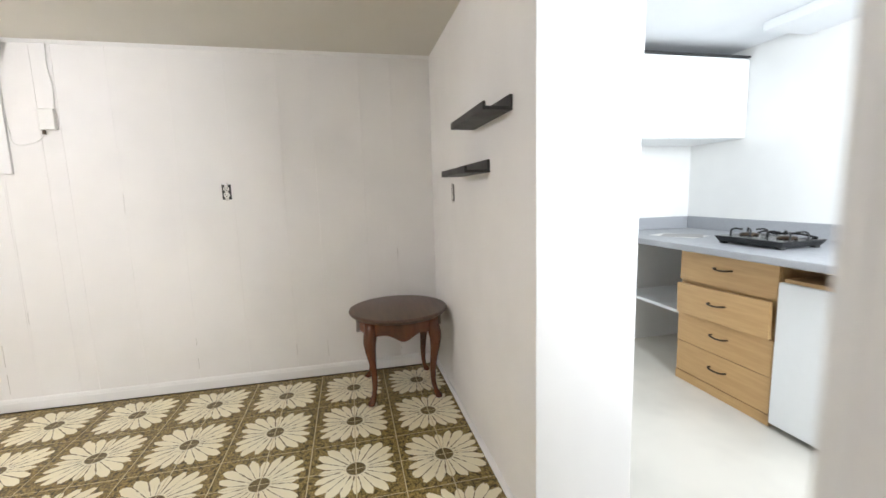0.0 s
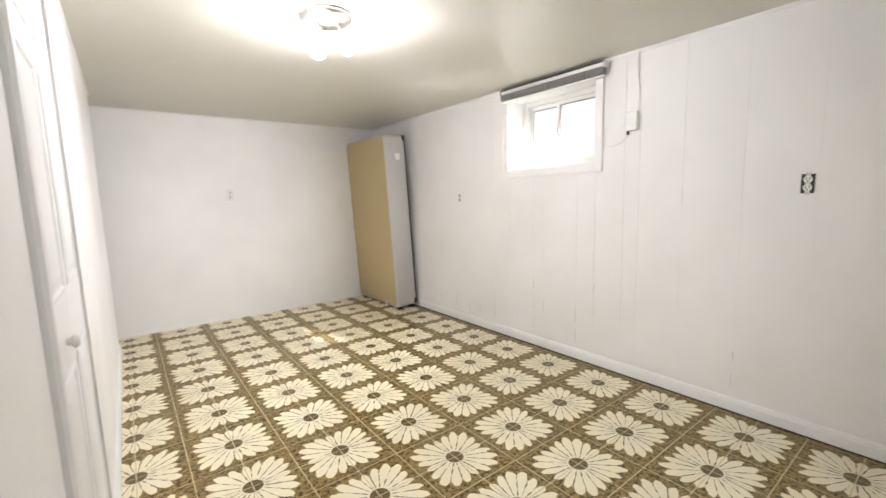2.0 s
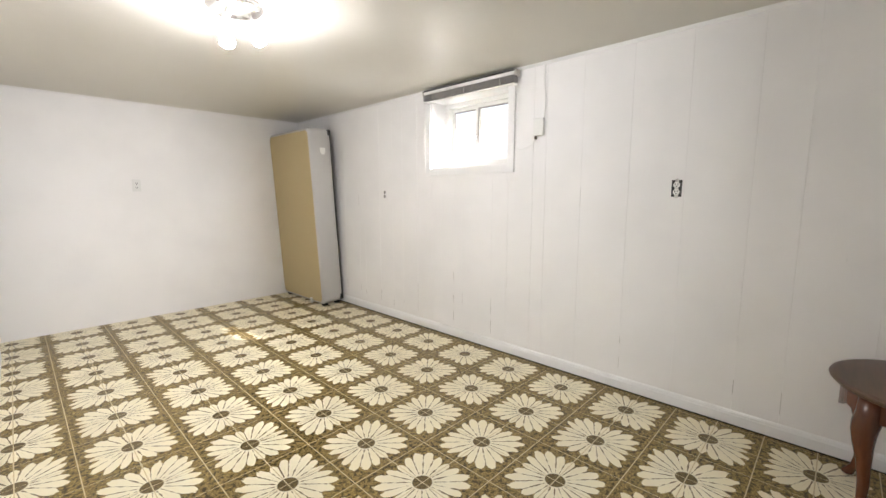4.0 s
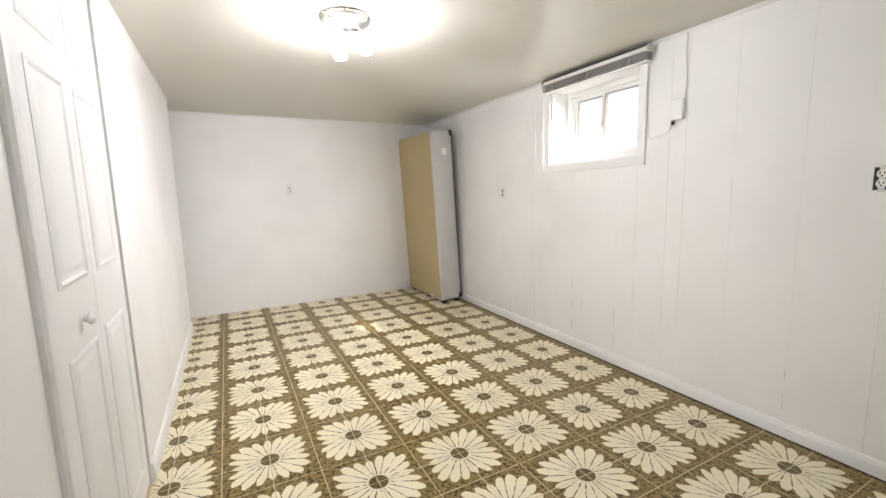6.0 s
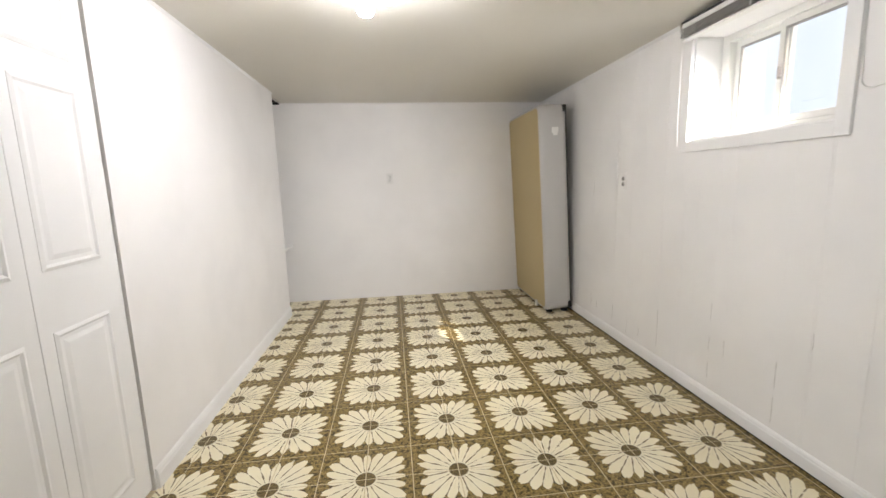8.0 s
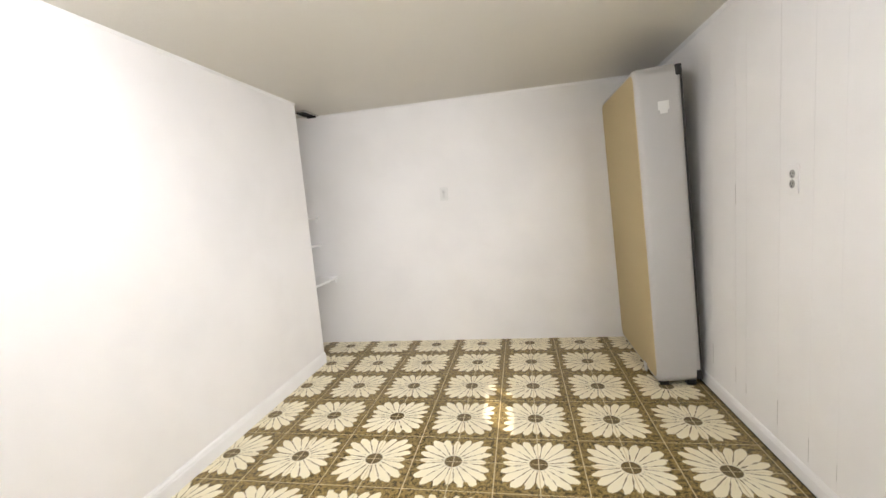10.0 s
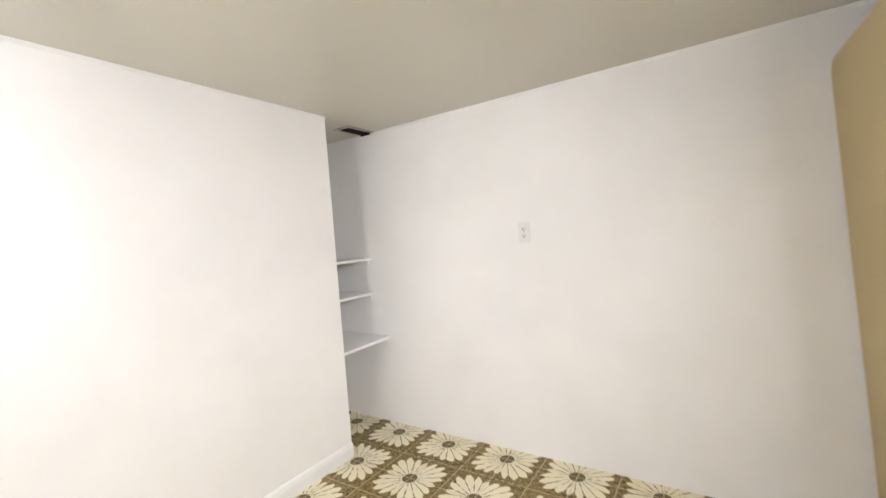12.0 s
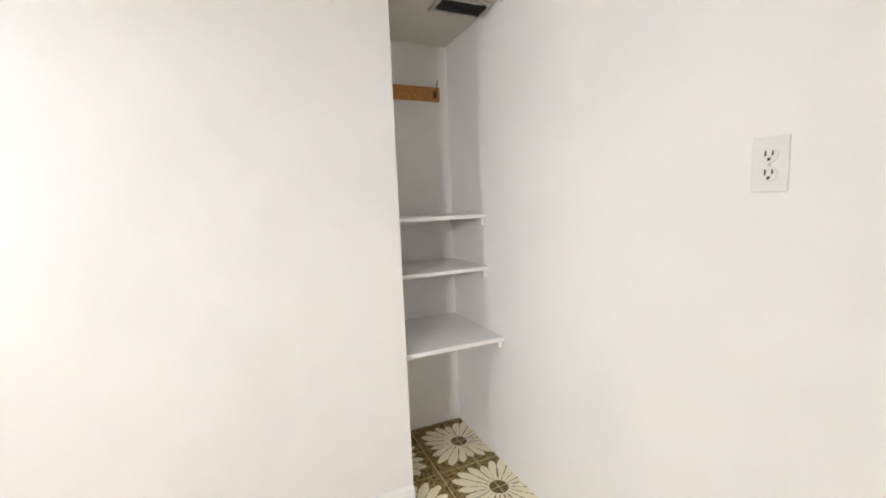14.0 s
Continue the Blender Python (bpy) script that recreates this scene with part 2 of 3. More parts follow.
def extrude(name, outline, axis, a, b, mat, parent=None, bevel=0.0):
    """Sweep a 2D outline from a to b along x ('x', outline in y z) or y ('y', outline in x z)."""
    bm = bmesh.new()
    def at(p, s):
        return (s, p[0], p[1]) if axis == "x" else (p[0], s, p[1])
    ra = [bm.verts.new(at(p, a)) for p in outline]
    rb = [bm.verts.new(at(p, b)) for p in outline]
    n = len(outline)
    for i in range(n):
        bm.faces.new((ra[i], ra[(i + 1) % n], rb[(i + 1) % n], rb[i]))
    bm.faces.new(ra)
    bm.faces.new(rb[::-1])
    ob = new(name, mesh_of(name, bm, mat, False, bevel))
    ob.parent = parent
    return ob


def empty(name, m=Matrix()):
    ob = new(name)
    ob.empty_display_size = 0.1
    ob.matrix_world = m
    return ob


def structure(ob, label, category):
    return tagged(ob, label, category, kind="structure")


# ---- the setting ----
WX, FY, LX, SY, CZ = 1.864, 2.548, -0.88, -3.04, 2.105
NX, NY = -1.437, 2.06            # nook: back wall, near side
KY = -5.12                       # kitchen back wall
DOOR_A, DOOR_B = -1.757, -2.583    # doorway in the west wall
HX = -2.05                       # far side of the hall

# window wall, with the opening
WIN = (-0.607, 0.197, 1.445, 2.015)
e0 = WX + 0.012
wall_e = structure(boxes("wall_east", [
    ((e0, KY - 0.2, -0.1), (WX + 0.27, WIN[0], CZ + 0.1)),
    ((e0, WIN[1], -0.1), (WX + 0.27, FY + 0.2, CZ + 0.1)),
    ((e0, WIN[0], -0.1), (WX + 0.27, WIN[1], WIN[2])),
    ((e0, WIN[0], WIN[3]), (WX + 0.27, WIN[1], CZ + 0.1))], M_PANEL), "white painted basement wall with vertical board panelling", "wall")
structure(boxes("wall_north", [((NX - 0.2, FY, -0.1), (WX + 0.012, FY + 0.2, CZ + 0.1))], M_WALL), "smooth white painted end wall", "wall")
structure(boxes("wall_west", [
    ((LX - 0.12, -0.330, -0.1), (LX, NY, CZ + 0.1)),
    ((LX - 0.12, -1.133, 2.02), (LX, -0.330, CZ + 0.1)),
    ((LX - 0.12, DOOR_A, -0.1), (LX, -1.133, CZ + 0.1)),
    ((LX - 0.12, DOOR_B, 2.06), (LX, DOOR_A, CZ + 0.1)),
    ((LX - 0.12, KY, -0.1), (LX, -4.60, CZ + 0.1)),
    ((LX - 0.12, -3.70, -0.1), (LX, DOOR_B, CZ + 0.1)),
    # Sill and head of an invented opening that holds the kitchen fill lamp.
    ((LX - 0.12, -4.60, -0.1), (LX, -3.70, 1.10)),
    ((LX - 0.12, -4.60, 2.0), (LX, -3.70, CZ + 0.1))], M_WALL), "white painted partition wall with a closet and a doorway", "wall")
structure(boxes("wall_nook", [
    ((NX - 0.12, NY - 0.12, -0.1), (NX, FY, CZ + 0.1)),
    ((NX, NY - 0.12, -0.1), (LX - 0.12, NY, CZ + 0.1))], M_WALL), "white painted walls of a narrow shelf nook", "wall")
structure(boxes("wall_pier", [((0.25, -3.41, -0.1), (WX + 0.012, SY, CZ + 0.1))], M_WALL, 0.004), "thick white painted wall between room and kitchen", "wall")
structure(boxes("wall_kitchen", [((LX - 0.12, KY - 0.2, -0.1), (WX + 0.012, KY, CZ + 0.1))], M_KITCHEN_WALL), "white painted kitchen back wall", "wall")
structure(boxes("wall_closet", [
    ((LX - 0.72, -1.40, -0.1), (LX - 0.66, -0.2, CZ + 0.1)),
    ((LX - 0.66, -0.30, -0.1), (LX - 0.12, -0.2, CZ + 0.1)),
    ((LX - 0.66, -1.40, -0.1), (LX - 0.12, -1.30, CZ + 0.1))], M_WALL), "plain closet walls behind the folding door", "wall")
structure(boxes("wall_hall", [
    ((HX - 0.1, -3.6, -0.1), (HX, -3.40, CZ + 0.1)),
    ((HX - 0.1, -2.70, -0.1), (HX, -1.40, CZ + 0.1)),
    # Made-up opening around the hall fill lamp.
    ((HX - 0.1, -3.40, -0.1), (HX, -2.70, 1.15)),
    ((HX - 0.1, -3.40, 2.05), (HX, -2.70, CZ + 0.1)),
    ((HX, -1.50, -0.1), (LX - 0.72, -1.40, CZ + 0.1)),
    ((HX, -3.6, -0.1), (LX - 0.12, -3.5, CZ + 0.1))], M_WALL), "plain white walls of the hall", "wall")
structure(boxes("ceiling", [
    ((LX - 0.01, SY - 0.01, CZ), (WX + 0.011, FY - 0.001, CZ + 0.1)),
    ((NX, NY, CZ + 0.004), (LX - 0.01, FY - 0.001, CZ + 0.1)),
    ((HX, -3.5, CZ + 0.004), (LX - 0.01, -0.2, CZ + 0.1))], M_CEIL), "cream painted low basement ceiling", "ceiling")
structure(boxes("ceiling_kitchen", [((LX, KY, CZ + 0.002), (WX + 0.011, SY - 0.011, CZ + 0.1))], M_KITCHEN_CEIL), "white painted kitchen ceiling", "ceiling")

# outside: bank of gravel, window well and a glowing panel in place of open distance
structure(boxes("ground", [((WX + 0.275, -60, 1.20), (80, 60, 1.28))], M_GRAVEL), "pale gravel yard outside the window", "ground")
structure(boxes("backdrop", [((52, -40, 1.29), (52.2, 220, 90))], M_OUT), "glowing panel standing in for the bright outdoors", "backdrop")

# doorway casing beside the camera's start
structure(boxes("trim_doorway", [
    ((LX, DOOR_B - 0.075, 0.0), (LX + 0.010, DOOR_B - 0.002, 2.09)),
    ((LX + 0.010, DOOR_B - 0.066, 0.0), (LX + 0.019, DOOR_B - 0.040, 2.09)),
    ((LX + 0.010, DOOR_B - 0.030, 0.0), (LX + 0.015, DOOR_B - 0.012, 2.09))], M_TRIM, 0.003), "white moulded doorway casing", "door frame")

# closet: bifold door, casing
CA, CB = -1.130, -0.338


def bifold():
    root = empty("closet_door", pose(LX, 0, 0))
    tagged(root, "closed white six-panel bifold closet door with round knob", "door")
    mid = (CA + CB) / 2
    for a, b in ((CA, mid - 0.0004), (mid + 0.0004, CB)):
        bm = bmesh.new()
        add_box(bm, (-0.034, a, 0.015), (-0.008, b, 2.012))
        leaf = new("door_leaf", mesh_of("door_leaf", bm, M_TRIM, False, 0.003))
        leaf.parent = root
        for z0, z1 in ((0.14, 0.815), (1.03, 1.585), (1.70, 1.93)):
            ya, yb = (-1.035, -0.800) if a < -1 else (-0.672, -0.440)
            # sunk frame with a raised field
            bm = bmesh.new()
            rings = []
            for ins, dx in ((-0.012, -0.003), (0.0, 0.0018), (0.008, -0.0040), (0.020, -0.0040), (0.036, 0.0)):
                x = -0.008 + 0.0004 + dx
                rings.append([bm.verts.new((x, ya + ins, z0 + ins)), bm.verts.new((x, yb - ins, z0 + ins)), bm.verts.new((x, yb - ins, z1 - ins)), bm.verts.new((x, ya + ins, z1 - ins))])
            for r0, r1 in zip(rings, rings[1:]):
                for i in range(4):
                    bm.faces.new((r0[i], r0[(i + 1) % 4], r1[(i + 1) % 4], r1[i]))
            bm.faces.new(rings[-1])
            # lift so that the sunk groove stays in front of the leaf
            for v in bm.verts:
                v.co.x += 0.0044
            back = [bm.verts.new((-0.010, v.co.y, v.co.z)) for v in rings[0]]
            for i in range(4):
                bm.faces.new((back[i], back[(i + 1) % 4], rings[0][(i + 1) % 4], rings[0][i]))
            p = new("panel", mesh_of("panel", bm, M_TRIM))
            p.parent = root
    turned("knob", [(0.009, 0.0), (0.008, 0.006), (0.012, 0.009), (0.0165, 0.014), (0.0165, 0.019), (0.011, 0.025), (0.002, 0.0265)],
           M_PLASTIC, Matrix.Translation((-0.003, -0.90, 0.905)) @ Euler((0, radians(90), 0)).to_matrix().to_4x4(), root)
    return root


bifold()
# rounded casing beside the door, thin black gap on the other side
bm = bmesh.new()
prof = [(0.0, -0.102), (0.010, -0.100), (0.017, -0.091), (0.019, -0.080), (0.017, -0.069), (0.012, -0.062), (0.0135, -0.040), (0.012, -0.014), (0.008, -0.004), (0.0, 0.0)]
ra = [bm.verts.new((LX + x, CA - 0.002 + y, 0.0)) for x, y in prof]
rb = [bm.verts.new((LX + x, CA - 0.002 + y, 2.085)) for x, y in prof]
for i in range(len(prof)):
    bm.faces.new((ra[i], ra[(i + 1) % len(prof)], rb[(i + 1) % len(prof)], rb[i]))
bm.faces.new(ra)
bm.faces.new(rb)
structure(new("trim_closet", mesh_of("trim_closet", bm, M_TRIM, False)), "white rounded closet door casing", "door frame")
structure(boxes("trim_closet_head", [((LX, CA, 2.022), (LX + 0.014, CB, 2.085))], M_TRIM, 0.004), "white closet door head casing", "door frame")

# baseboards
base = [(0, 0), (0.014, 0), (0.014, 0.062), (0.011, 0.070), (0.011, 0.076), (0.006, 0.088), (0, 0.092)]
structure(extrude("baseboard", [(LX + x, z) for x, z in base], "y", -0.322, NY, M_TRIM), "white moulded baseboard", "baseboard")
structure(extrude("baseboard", [(WX - x * 0.8, 0.006 + z * 0.82) for x, z in base[::-1]], "y", SY, FY, M_TRIM), "low white painted baseboard", "baseboard")
# Solid strip whose black colour paints the shade below the baseboard.
structure(boxes("trim_gap_shade", [((WX - 0.0125, SY, 0.0005), (WX - 0.001, FY, 0.0058))], M_DARK), "near-black strip painted as shade under the baseboard", "trim")
quarter = [(0, 0)] + [(0.020 * math.cos(a), 0.020 * math.sin(a)) for a in (0, 0.4, 0.8, 1.2, 1.57)]
structure(extrude("baseboard", [(SY + y, z) for y, z in quarter], "x", 0.25, WX - 0.012, M_TRIM), "thin white quarter-round at the wall foot", "baseboard")
# narrow cove under the ceiling
cove = [(0, 0), (0, -0.017), (0.004, -0.015), (0.009, -0.008), (0.014, -0.004), (0.016, 0)]
structure(extrude("trim_cove", [(WX - x, CZ + z) for x, z in cove], "y", SY, FY, M_TRIM), "narrow white cove moulding", "trim")
structure(extrude("trim_cove", [(FY - x * 0.7, CZ + z * 0.9) for x, z in cove], "x", LX, WX - 0.023, M_TRIM), "narrow white cove moulding", "trim")
structure(extrude("trim_cove", [(LX + x * 0.7, CZ + z * 0.8) for x, z in cove], "y", -1.6, NY, M_TRIM), "narrow white cove moulding", "trim")


# window
def window():
    y0, y1, z0, z1 = WIN
    root = empty("window_1", pose(0, 0, 0))
    structure(root, "small white two-pane sliding basement window in a deep reveal", "window")
    w = 0.058
    boxes("casing", [
        ((WX - 0.014, y0 - w, z0 - w), (WX + 0.004, y0, CZ - 0.03)),
        ((WX - 0.014, y1, z0 - w), (WX + 0.004, y1 + w, CZ - 0.03)),
        ((WX - 0.014, y0, z0 - w), (WX + 0.004, y1, z0)),
        ((WX - 0.014, y0, z1), (WX + 0.004, y1, CZ - 0.03))], M_TRIM, 0.002, root)
    fx = WX + 0.165
    boxes("reveal", [
        ((WX + 0.004, y0 - 0.004, z0 - 0.004), (fx, y0 + 0.012, z1)),
        ((WX + 0.004, y1 - 0.012, z0 - 0.004), (fx, y1 + 0.004, z1)),
        ((WX + 0.004, y0 + 0.012, z0 - 0.004), (fx, y1 - 0.012, z0 + 0.012)),
        ((WX + 0.004, y0 + 0.012, z1 - 0.012), (fx, y1 - 0.012, z1 + 0.004))], M_TRIM, 0.001, root)
    boxes("frame", [
        ((fx, y0, z0), (fx + 0.08, y0 + 0.055, z1)),
        ((fx, y1 - 0.055, z0), (fx + 0.08, y1, z1)),
        ((fx, y0 + 0.055, z0), (fx + 0.08, y1 - 0.055, z0 + 0.05)),
        ((fx, y0 + 0.055, z1 - 0.05), (fx + 0.08, y1 - 0.055, z1))], M_PLASTIC, 0.003, root)
    a, b, c, d = y0 + 0.056, y1 - 0.056, z0 + 0.051, z1 - 0.051
    mid = -0.165
    for ya, yb, dx in ((a, mid + 0.018, 0.014), (mid - 0.018, b, 0.044)):
        s = 0.030
        x0, x1 = fx + dx, fx + dx + 0.024
        sash = boxes("sash", [((x0, ya, c), (x1, ya + s, d)), ((x0, yb - s, c), (x1, yb, d)), ((x0, ya + s, c), (x1, yb - s, c + s)), ((x0, ya + s, d - s), (x1, yb - s, d))], M_PLASTIC, 0.003, root)
        pane = boxes("pane", [((x0 + 0.009, ya + s - 0.002, c + s - 0.002), (x0 + 0.013, yb - s + 0.002, d - s + 0.002))], M_GLASS, 0, root)
        pane.visible_shadow = False
        gs = 0.010
        boxes("gasket", [((x0 - 0.0015, ya + s, c + s), (x0 + 0.008, ya + s + gs, d - s)), ((x0 - 0.0015, yb - s - gs, c + s), (x0 + 0.008, yb - s, d - s)),
                         ((x0 - 0.0015, ya + s + gs, d - s - gs), (x0 + 0.008, yb - s - gs, d - s))], M_SLAT, 0, root)
    boxes("latch", [((fx + 0.004, mid - 0.008, 1.70), (fx + 0.014, mid + 0.008, 1.76))], M_STEEL, 0.002, root)
    return root


window()


def blind():
    root = empty("window_blind", pose(WX, -0.235, CZ - 0.028))
    tagged(root, "raised grey slatted blind under a white headrail above window", "blind")
    h = 0.465
    boxes("headrail", [((-0.062, -h, -0.022), (-0.015, h, 0.002))], M_PLASTIC, 0.003, root)
    for y in (-h - 0.006, h - 0.010):
        boxes("bracket", [((-0.066, y, -0.034), (-0.0145, y + 0.016, 0.008))], M_STEEL, 0.002, root)
    for i in range(9):
        z = -0.028 - i * 0.0052
        bm = bmesh.new()
        vs = add_box(bm, (-0.066 - 0.0015 * (i % 3), -h + 0.006, z - 0.0012), (-0.018, h - 0.008 + 0.004 * (i % 2), z + 0.0012))
        s = new("slat", mesh_of("slat", bm, M_SLAT))
        s.parent = root
    # Black strip that paints the shade between headrail and ceiling.
    boxes("headrail_gap_shade", [((-0.064, -h, 0.003), (-0.024, h, 0.012))], M_SLOT, 0, root)
    boxes("bottom_rail", [((-0.066, -h + 0.004, -0.088), (-0.020, h - 0.004, -0.078))], M_PLASTIC, 0.003, root)
    for y in (-0.34, 0.0, 0.34):
        boxes("tape", [((-0.0715, y - 0.007, -0.080), (-0.0700, y + 0.007, -0.034))], M_SLAT, 0, root)
    tube("cord", [(-0.070, h - 0.03, -0.03), (-0.072, h - 0.03, -0.3), (-0.068, h - 0.028, -0.66)], 0.0012, M_PLASTIC, root)
    return root


blind()

# ---- things of the room ----


def ceiling_lamp():
    root = empty("ceiling_lamp", pose(0.105, -0.29, CZ))
    tagged(root, "round brushed nickel ceiling lamp with three lit bulbs", "lamp")
    turned("canopy", [(0.117, 0.0), (0.124, -0.006), (0.124, -0.016), (0.115, -0.027), (0.085, -0.033), (0.010, -0.034)], M_STEEL, parent=root, n=40)
    for k in range(3):
        a = radians(215 + 120 * k)
        px, py = 0.068 * math.cos(a), 0.068 * math.sin(a)
        down = Vector((0.42 * math.cos(a), 0.42 * math.sin(a), -1)).normalized()
        rot = down.to_track_quat("Z", "Y").to_matrix().to_4x4()
        tube("arm", [(px * 0.75, py * 0.75, -0.022), (px, py, -0.055), Vector((px, py, -0.072)) + 0.012 * down], 0.006, M_STEEL, root)
        turned("socket", [(0.012, 0.0), (0.017, 0.004), (0.019, 0.024), (0.024, 0.036), (0.027, 0.044), (0.0255, 0.0445), (0.021, 0.036), (0.015, 0.028)], M_STEEL, Matrix.Translation((px, py, -0.072)) @ rot, root, 20)
        bulb = turned("bulb", [(0.011, 0.032), (0.016, 0.040), (0.028, 0.054), (0.035, 0.072), (0.034, 0.086), (0.024, 0.100), (0.009, 0.106)], M_BULB, Matrix.Translation((px, py, -0.072)) @ rot, root, 20)
    return root


ceiling_lamp()


def side_table():
    root = empty("side_table", pose(1.556, -2.735, 0))
    tagged(root, "round dark mahogany side table with cabriole legs in corner", "table")
    turned("top", [(0.270, 0.492), (0.286, 0.495), (0.291, 0.500), (0.288, 0.504), (0.299, 0.508), (0.302, 0.514), (0.299, 0.520), (0.285, 0.523), (0.01, 0.5235)], M_BROWN_TOP, parent=root, n=64)
    bm = bmesh.new()
    n = 96
    rows = []
    for i in range(n):
        t = 2 * math.pi * i / n
        f = ((t - math.pi / 4) / (math.pi / 2)) % 1.0
        drop = 0.074 + 0.024 * math.exp(-((f - 0.5) / 0.13) ** 2) + 0.008 * math.cos(4 * math.pi * (f - 0.5)) * (0.3 if abs(f - 0.5) > 0.35 else 1)
        c, s = math.cos(t), math.sin(t)
        rows.append([bm.verts.new((r * c, r * s, z)) for r, z in ((0.262, 0.493), (0.262, 0.492 - drop), (0.246, 0.492 - drop), (0.246, 0.493))])
    for i in range(n):
        a, b = rows[i], rows[(i + 1) % n]
        for k in range(4):
            bm.faces.new((a[k], a[(k + 1) % 4], b[(k + 1) % 4], b[k]))
    ap = new("apron", mesh_of("apron", bm, M_BROWN))
    ap.parent = root
    stations = [(0.492, 0.252, 0.030), (0.44, 0.256, 0.031), (0.405, 0.266, 0.031), (0.37, 0.272, 0.028), (0.32, 0.268, 0.0235), (0.25, 0.256, 0.019), (0.17, 0.246, 0.0155), (0.10, 0.246, 0.013),
                (0.055, 0.256, 0.0125), (0.030, 0.270, 0.015), (0.014, 0.281, 0.019), (0.004, 0.283, 0.018), (0.0, 0.282, 0.013)]
    bm = bmesh.new()
    rings = []
    for z, rad, w in stations:
        w *= 1.15
        ring = []
        for i in range(14):
            a = 2 * math.pi * i / 14
            cx, cy = math.cos(a), math.sin(a)
            q = 1.0 / max(abs(cx) ** 3 + abs(cy) ** 3, 1e-6) ** (1 / 3) if z > 0.3 else 1.0
            ring.append(bm.verts.new((rad + w * q * cx, w * q * cy, z)))
        rings.append(ring)
    for a, b in zip(rings, rings[1:]):
        for i in range(14):
            bm.faces.new((a[i], a[(i + 1) % 14], b[(i + 1) % 14], b[i]))
    bm.faces.new(rings[0])
    bm.faces.new(rings[-1])
    me = mesh_of("leg", bm, M_BROWN, True)
    for k in range(4):
        leg = new("leg", me)
        leg.parent = root
        leg.matrix_basis = pose(0, 0, 0, 0, 0, 45 + 90 * k)
    return root


side_table()


def picture_ledge(x0, x1, z):
    root = empty("picture_ledge", pose((x0 + x1) / 2, SY, z))
    tagged(root, "narrow black wooden picture ledge on white wall", "shelf", "black wall ledges")
    w = (x1 - x0) / 2
    boxes("back_board", [((-w, 0.0005, 0.0), (w, 0.012, 0.052))], M_BLACK, 0.0012, root)
    boxes("bottom_board", [((-w, 0.012, 0.0), (w, 0.098, 0.012))], M_BLACK, 0.0012, root)
    boxes("front_lip", [((-w, 0.098, 0.0), (w, 0.108, 0.028))], M_BLACK, 0.0012, root)
    return root


picture_ledge(0.43, 0.880, 1.488)
picture_ledge(0.672, 1.095, 1.290)


def outlet(m, plate, label, open_box=False, face_mat=None):
    root = empty("wall_outlet", m)
    tagged(root, label, "outlet", "wall outlets")
    w, h = 0.035, 0.0575
    if open_box:
        # no cover plate: dark box behind a bare receptacle
        boxes("box", [((-0.026, -0.046, 0.0), (0.026, 0.046, 0.002))], M_SLOT, 0, root)
        boxes("strap", [((-0.010, -0.053, 0.002), (0.010, 0.053, 0.004))], M_STEEL, 0.0005, root)
    else:
        boxes("plate", [((-w, -h, 0.0), (w, h, 0.006))], plate, 0.0028, root)
    for s in (-1, 1):
        bm = bmesh.new()
        lathe(bm, [(0.0165, 0.003), (0.0170, 0.0065), (0.0160, 0.0078), (0.002, 0.0080)], 20, Matrix.Translation((0, 0.0195 * s, 0)))
        face = new("socket", mesh_of("socket", bm, face_mat or (M_PLASTIC if open_box else plate)))
        face.parent = root
        boxes("slots", [((-0.0085, 0.0195 * s - 0.002, 0.0078), (-0.0050, 0.0195 * s + 0.0095, 0.0084)), ((0.0050, 0.0195 * s - 0.001, 0.0078), (0.0085, 0.0195 * s + 0.0085, 0.0084)),
                        ((-0.0032, 0.0195 * s - 0.0115, 0.0078), (0.0032, 0.0195 * s - 0.005, 0.0084))], M_SLOT, 0, root)
    turned("screw", [(0.003, 0.006), (0.003, 0.0076), (0.001, 0.0080)], M_STEEL, parent=root, n=10)
    return root


outlet(pose(0.158, FY, 1.316, 90, 0, 0), M_OUTLET, "white duplex outlet with cover plate on end wall")
outlet(pose(WX, 0.848, 1.228, 90, 0, -90), M_PANEL, "painted-over outlet plate with grey sockets on panelled wall", face_mat=M_SOCKET)
outlet(pose(WX, -1.742, 1.258, 90, 0, -90), M_PLASTIC, "bare duplex outlet in a dark uncovered box", True)
outlet(pose(1.295, SY, 1.212, 90, 0, 180), M_PLASTIC, "bare duplex outlet in a dark box below the ledge", True)


def junction_box():
    root = empty("cable_box", pose(WX, -0.862, 1.68))
    tagged(root, "small white surface cable box with a hanging wire", "cable box")
    boxes("box", [((-0.030, -0.045, -0.055), (0.0, 0.030, 0.060))], M_PLASTIC, 0.004, root)
    boxes("plug", [((-0.020, 0.012, -0.078), (-0.006, 0.026, -0.055))], M_IRON, 0.002, root)
    tube("wire", [(-0.006, -0.040, 0.058), (-0.006, -0.048, 0.18), (-0.006, -0.036, 0.29), (-0.006, -0.040, 0.42)], 0.0028, M_PLASTIC, root)
    tube("cable", [(-0.013, 0.019, -0.076), (-0.014, 0.040, -0.105), (-0.007, 0.10, -0.130), (-0.005, 0.17, -0.128), (-0.005, 0.186, -0.05), (-0.005, 0.188, 0.40)], 0.0022, M_PLASTIC, root)
    return root


junction_box()


